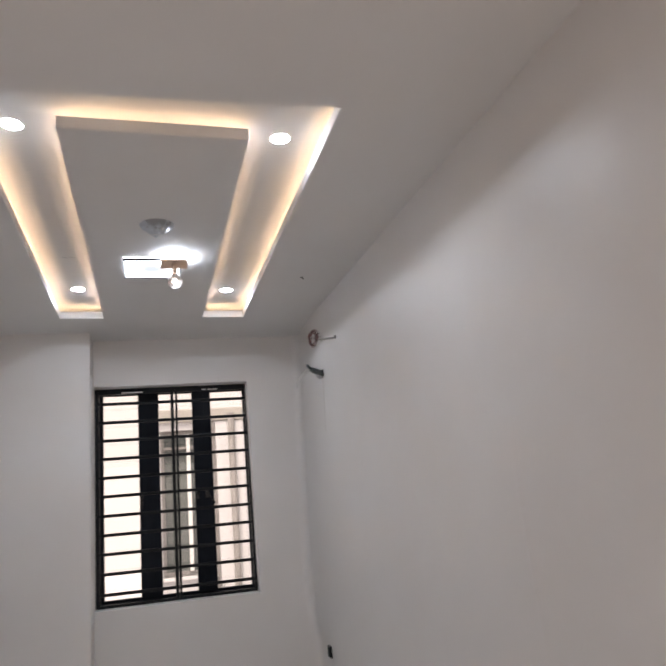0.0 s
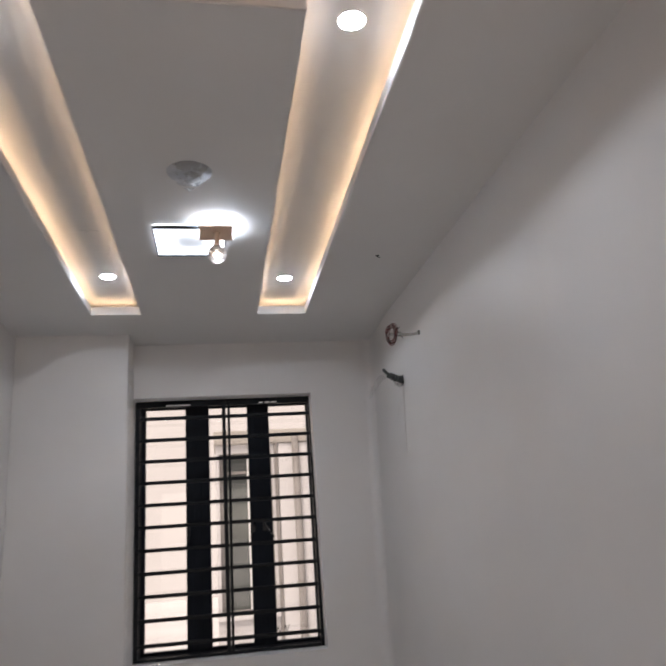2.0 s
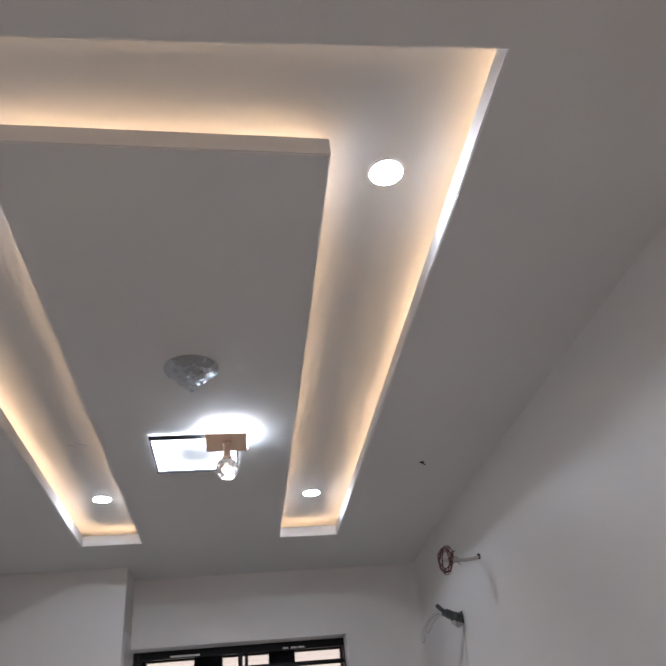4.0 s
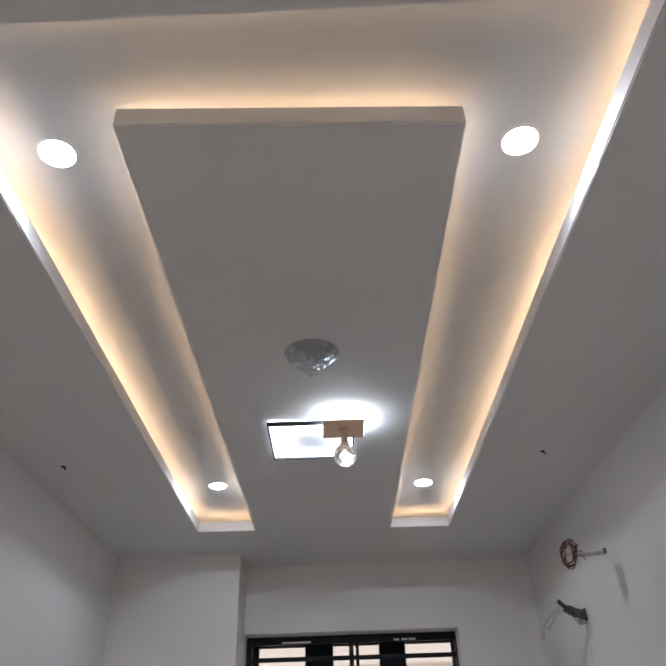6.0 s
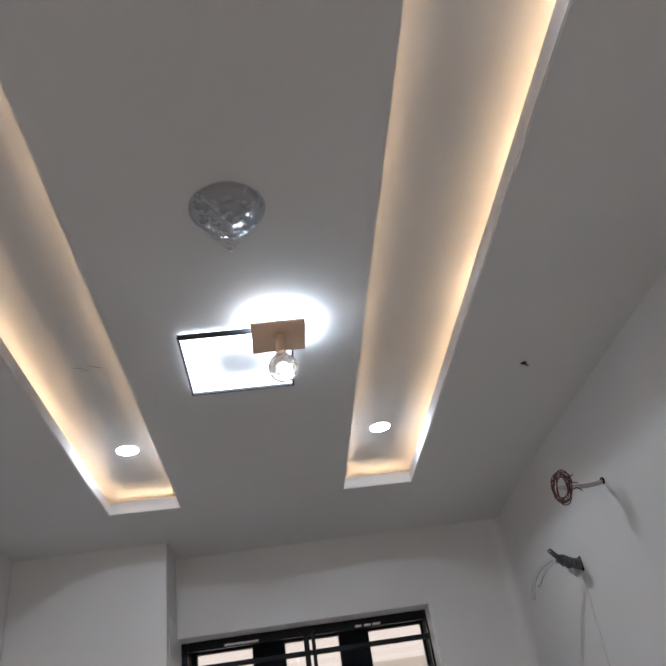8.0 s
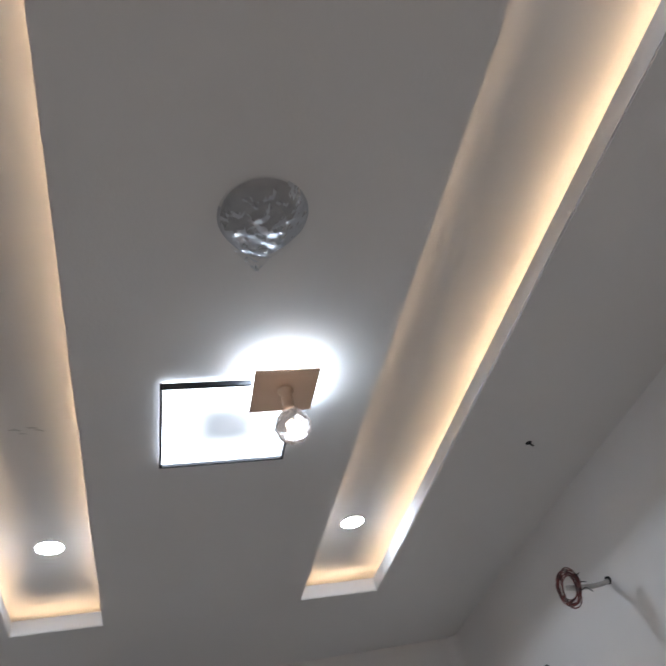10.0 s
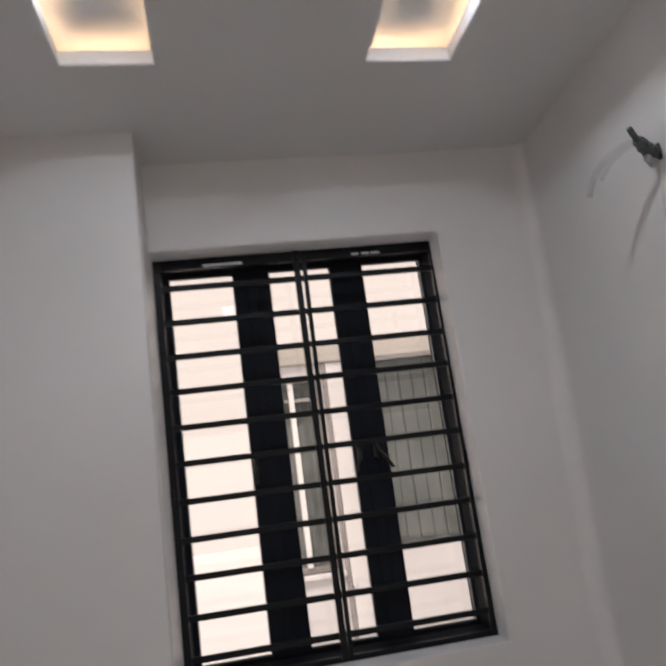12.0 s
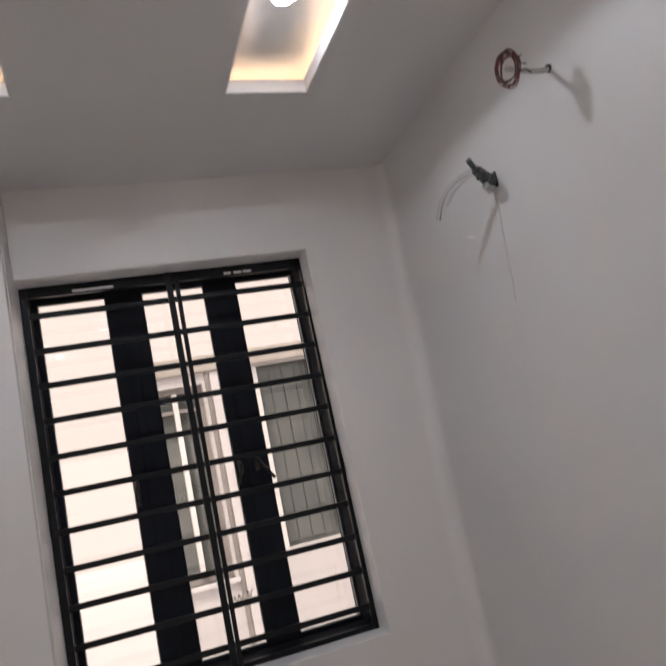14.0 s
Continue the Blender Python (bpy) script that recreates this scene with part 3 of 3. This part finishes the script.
def wire_coil():
    c = thing("wire_coil", (1.098, 3.470, 2.610), "coil of thin red-brown wire hanging from a grey sleeve", "wire coil")
    part("outlet", tube([(1.125, 3.470, 2.610), (1.104, 3.470, 2.610)], 0.013, 16), DARK, c, "dark round wall outlet")
    part("sleeve", tube(smooth_line([(1.120, 3.470, 2.609), (1.06, 3.464, 2.598), (1.00, 3.455, 2.594), (0.930, 3.445, 2.596)]), 0.0085, 10), SLEEVE, c, "grey plastic sleeve", smooth=True)
    u = Vector((-0.62, 0.70, 0.12)).normalized()
    v = Vector((0.12, -0.10, 0.98)).normalized()
    for loop in range(9):
        ctr = Vector((0.935, 3.445, 2.592)) + Vector((random.uniform(-0.010, 0.010), random.uniform(-0.008, 0.008), random.uniform(-0.012, 0.012)))
        ra, rb = random.uniform(0.026, 0.040), random.uniform(0.042, 0.062)
        tilt, off = random.uniform(-0.25, 0.25), random.uniform(0, 6.28)
        n = u.cross(v)
        uu = (u + n * tilt).normalized()
        pts = [ctr + uu * ra * math.cos(2 * math.pi * k / 36 + off) + v * rb * math.sin(2 * math.pi * k / 36 + off) + n * 0.006 * math.sin(3 * k / 36 * 6.28 + loop) for k in range(37)]
        part("loop", tube(pts, 0.0021, 6), WIRE, c, smooth=True)
    for k in range(3):
        e = Vector((0.955 + 0.006 * k, 3.436 - 0.004 * k, 2.620 - 0.022 * k))
        part("wire_end", tube(smooth_line([e, e + Vector((0.014, -0.006, 0.004)), e + Vector((0.030, -0.010, 0.012 - 0.012 * k))], 4), 0.0018, 6), RUBBER, c, "loose black wire end")
    return c


wire_coil()


def pipe_bundle():
    b = thing("pipe_bundle", (1.104, 3.900, 2.423), "grey taped pipe ends with clear drain tubes from wall", "pipe bundle")
    part("outlet", boxed(1.100, 1.130, 3.876, 3.926, 2.394, 2.452, bevel=0.004), DARK, b, "dark square wall outlet")
    core = [(1.115, 3.902, 2.420), (1.085, 3.893, 2.424), (1.055, 3.876, 2.430), (1.025, 3.856, 2.437), (1.000, 3.842, 2.444)]
    bm = tube(smooth_line(core, 5), [0.027 - 0.010 * min(1, i / 19) + 0.003 * math.sin(i * 1.9) for i in range(21)], 14)
    for v in bm.verts:
        v.co += Vector((noise.noise(v.co * 70), noise.noise(v.co * 70 + Vector((9, 0, 0))), noise.noise(v.co * 70 + Vector((0, 9, 0))))) * 0.006
    part("taped_end", bm, TAPE, b, "crumpled dark grey tape")
    part("pipe", tube(smooth_line([(1.005, 3.845, 2.446), (0.982, 3.828, 2.458), (0.962, 3.814, 2.473)], 5), 0.010, 10), TAPE, b, smooth=True)
    foil = tube(smooth_line([(1.100, 3.905, 2.398), (1.075, 3.896, 2.394), (1.045, 3.880, 2.404)], 5), [0.013, 0.015, 0.014, 0.016, 0.015, 0.014, 0.013, 0.012, 0.012, 0.010, 0.008], 10)
    for v in foil.verts:
        v.co += Vector((noise.noise(v.co * 90), noise.noise(v.co * 90 + Vector((5, 0, 0))), noise.noise(v.co * 90 + Vector((0, 5, 0))))) * 0.006
    part("foil", foil, FOIL, b, "torn silver foil tape")
    part("clear_tube", tube(smooth_line([(1.010, 3.850, 2.444), (0.985, 3.880, 2.452), (0.955, 3.945, 2.440), (0.932, 4.010, 2.400), (0.924, 4.051, 2.345)], 6), 0.0082, 10), TUBE, b, "clear plastic drain tube", smooth=True)
    part("clear_tube", tube(smooth_line([(1.012, 3.852, 2.438), (0.990, 3.885, 2.440), (0.962, 3.945, 2.420), (0.944, 3.995, 2.382)], 6), 0.0062, 10), TUBE, b, "clear plastic drain tube", smooth=True)
    return b


pipe_bundle()

# a thin smear of filler that ran down below the pipes
bm = bmesh.new()
prev = None
for k in range(17):
    z, y, half = 2.39 - 0.42 * k / 16, 3.905 + 0.050 * k / 16 + 0.002 * math.sin(k * 1.3), 0.0080 - 0.0045 * k / 16
    row = [bm.verts.new((east(y + o * half, z) - out, y + o * half, z)) for o, out in ((-1, -0.001), (-0.6, 0.0022), (0.6, 0.0022), (1, -0.001))]
    if prev:
        for i in range(3):
            bm.faces.new((prev[i], prev[i + 1], row[i + 1], row[i]))
    prev = row
tagged(part("filler_streak", bm, FILLER, smooth=True), label="thin beige streak of filler below the wall pipes", category="filler streak")

box_out = thing("socket_box", (1.10, 4.393, 0.315), "empty dark socket box set in the wall", "socket box")
part("cavity", boxed(1.095, 1.125, 4.355, 4.430, 0.280, 0.350, bevel=0.003), DARK, box_out)
part("rim", boxed(1.0965, 1.120, 4.348, 4.437, 0.273, 0.280, bevel=0.001), RUBBER, box_out)
part("rim", boxed(1.0965, 1.120, 4.348, 4.437, 0.350, 0.357, bevel=0.001), RUBBER, box_out)


# a grey scuff left on the upper ceiling inside the trough
scuff = thing("scuff_mark", (-0.655, 3.030, TOP), "faint grey scuff on the white upper ceiling", "scuff mark")
for x0, y0, dx, dy, wide in ((-0.712, 3.026, 0.034, 0.004, 0.0030), (-0.668, 3.020, 0.030, 0.004, 0.0034), (-0.650, 3.030, 0.028, 0.009, 0.0032), (-0.690, 3.044, 0.022, 0.002, 0.0022)):
    line = [(x0 + dx * k / 6, y0 + dy * (k / 6) ** 1.5 + 0.0012 * math.sin(k * 1.7), TOP + wide * 0.55) for k in range(7)]
    part("stroke", tube(line, [wide * (0.62 + 0.38 * math.sin(math.pi * k / 6)) for k in range(7)], 10), SMUDGE, scuff, smooth=True)


# ---- outside ----
tagged(part("ground", boxed(-900, 900, -900, 1800, -3.5, -3.2), SOIL), label="pale dry sandy ground reaching to the horizon", category="ground", kind="structure")

# self-glowing sheet, added to give the overbright white beyond the panes
tagged(part("backdrop", boxed(-160, 160, 60, 60.5, -3.2, 34), glowing("backdrop_glow", (1.0, 0.96, 0.96), 0.26, base=0.02)), label="glowing pale sheet standing in for the bright white distance", category="backdrop", kind="structure")


def neighbour():
    n = thing("neighbour_house", (3, 9.5, -3.2), "cream rendered house opposite with tall grey windows", "house")
    y0, y1 = 9.5, 9.85
    a0, a1, b0, b1, z0, z1, top = -0.06, 0.665, 1.22, 2.08, 0.53, 2.64, 2.76
    zb0, zb1 = 0.68, 2.75
    w = boxed(-0.11, a0, y0, y1, -3.2, top)
    box(w, a1, b0, y0, y1, -3.2, top)
    box(w, b1, 7.0, y0, y1, -3.2, top)
    box(w, a0, a1, y0, y1, -3.2, z0)
    box(w, b0, b1, y0, y1, -3.2, zb0)
    box(w, a0, a1, y0, y1, z1, top)
    box(w, b0, b1, y0, y1, zb1, top)
    box(w, -0.11, 7.0, y1 + 0.02, 10.6, -3.2, top)
    part("wall", w, RENDER, n)
    part("white_bay", boxed(0.76, b0 - 0.02, y0 - 0.025, y0 + 0.01, -3.1, top - 0.01, bevel=0.004), OFFWHITE, n, "white painted bay between the windows")
    part("parapet", boxed(-0.13, 7.06, y0 - 0.06, 10.6, top, top + 0.19, bevel=0.02), CREAM, n, "cream parapet band")
    part("roof", boxed(-0.05, 6.9, y0 + 0.2, 10.5, top + 0.19, top + 0.22), ROOFING, n)
    # pencilled scrawl and a settling crack in the render
    scrawl = [(0.60 + 0.016 * k, y0 - 0.026 if k > 9 else y0 - 0.002, 0.30 + 0.045 * math.sin(k * 2.1) + 0.003 * k) for k in range(14)]
    part("scrawl", tube(smooth_line(scrawl, 3), 0.005, 5), TAPE, n, "dark pencilled scrawl")
    crack = [(1.760 - 0.003 * k + 0.006 * math.sin(k * 2.3), y0 - 0.001, 0.39 - 0.045 * k) for k in range(10)]
    part("crack", tube(crack, [0.003 + 0.0012 * (k % 3) for k in range(10)], 5), FILLER, n, "thin brown crack in the render")
    part("pilaster", boxed(0.70, 0.745, y0 - 0.03, y0, -3.2, top, bevel=0.004), BROWN, n)
    part("downpipe", tube([(1.00, y0 - 0.06, -3.2), (1.00, y0 - 0.06, top + 0.10)], 0.05, 14), BROWN, n, "dark grey rainwater pipe", smooth=True)
    wa = part("window", boxed(a0, a1, y0 + 0.16, y0 + 0.18, z0, z1), GREYGLASS, n, "tall grey-green window")
    part("mullion", boxed(0.322, 0.377, y0 + 0.06, y0 + 0.155, z0 + 0.06, z1 - 0.06, bevel=0.004), WHITE_TRIM, wa, "white window mullion")
    f = boxed(a0, a0 + 0.05, y0 + 0.10, y0 + 0.155, z0, z1, bevel=0.004)
    box(f, a1 - 0.05, a1, y0 + 0.10, y0 + 0.155, z0, z1, bevel=0.004)
    box(f, a0 + 0.05, a1 - 0.05, y0 + 0.10, y0 + 0.155, z0, z0 + 0.06, bevel=0.004)
    box(f, a0 + 0.05, a1 - 0.05, y0 + 0.10, y0 + 0.155, z1 - 0.06, z1, bevel=0.004)
    part("frame", f, BROWN, wa, "taupe window frame")
    part("transom", boxed(a0 + 0.05, a1 - 0.05, y0 + 0.08, y0 + 0.155, 2.36, 2.40, bevel=0.004), BROWN, wa)
    part("sill", boxed(a0 - 0.04, a1 + 0.04, y0 - 0.06, y0 + 0.10, z0 - 0.05, z0, bevel=0.006), OFFWHITE, wa)
    wb = part("window", boxed(b0, b1, y0 + 0.16, y0 + 0.18, zb0, zb1), GREYGLASS, n, "wide grey window with narrow panels")
    part("frame", boxed(b0, b0 + 0.09, y0 + 0.04, y0 + 0.155, zb0, zb1, bevel=0.004), WHITE_TRIM, wb, "white window frame")
    for i in range(5):
        x = b0 + 0.09 + 0.153 * i
        part("panel", boxed(x + 0.005, x + 0.148, y0 + 0.135 + 0.01 * (i % 2), y0 + 0.155, zb0 + 0.05, zb1 - 0.03, bevel=0.003), GREYGLASS, wb)
    return n


neighbour()


# ---- floor tiles ----
SIZE = 0.6
nx, ny = math.ceil((1.4 - XL) / SIZE), math.ceil((YF - YB) / SIZE)
for i in range(nx):
    for j in range(ny):
        x0, y0 = XL + i * SIZE, YB + j * SIZE
        x1, y1 = min(x0 + SIZE, 1.2), min(y0 + SIZE, YF)
        if x1 - x0 < 0.02:
            continue
        bm = boxed(x0 + 0.002, x1 - 0.002, y0 + 0.002, y1 - 0.002, -0.013, 0.0)
        t = part("tile", bm, FLOOR)
        t.parent = bpy.data.objects["floor"]
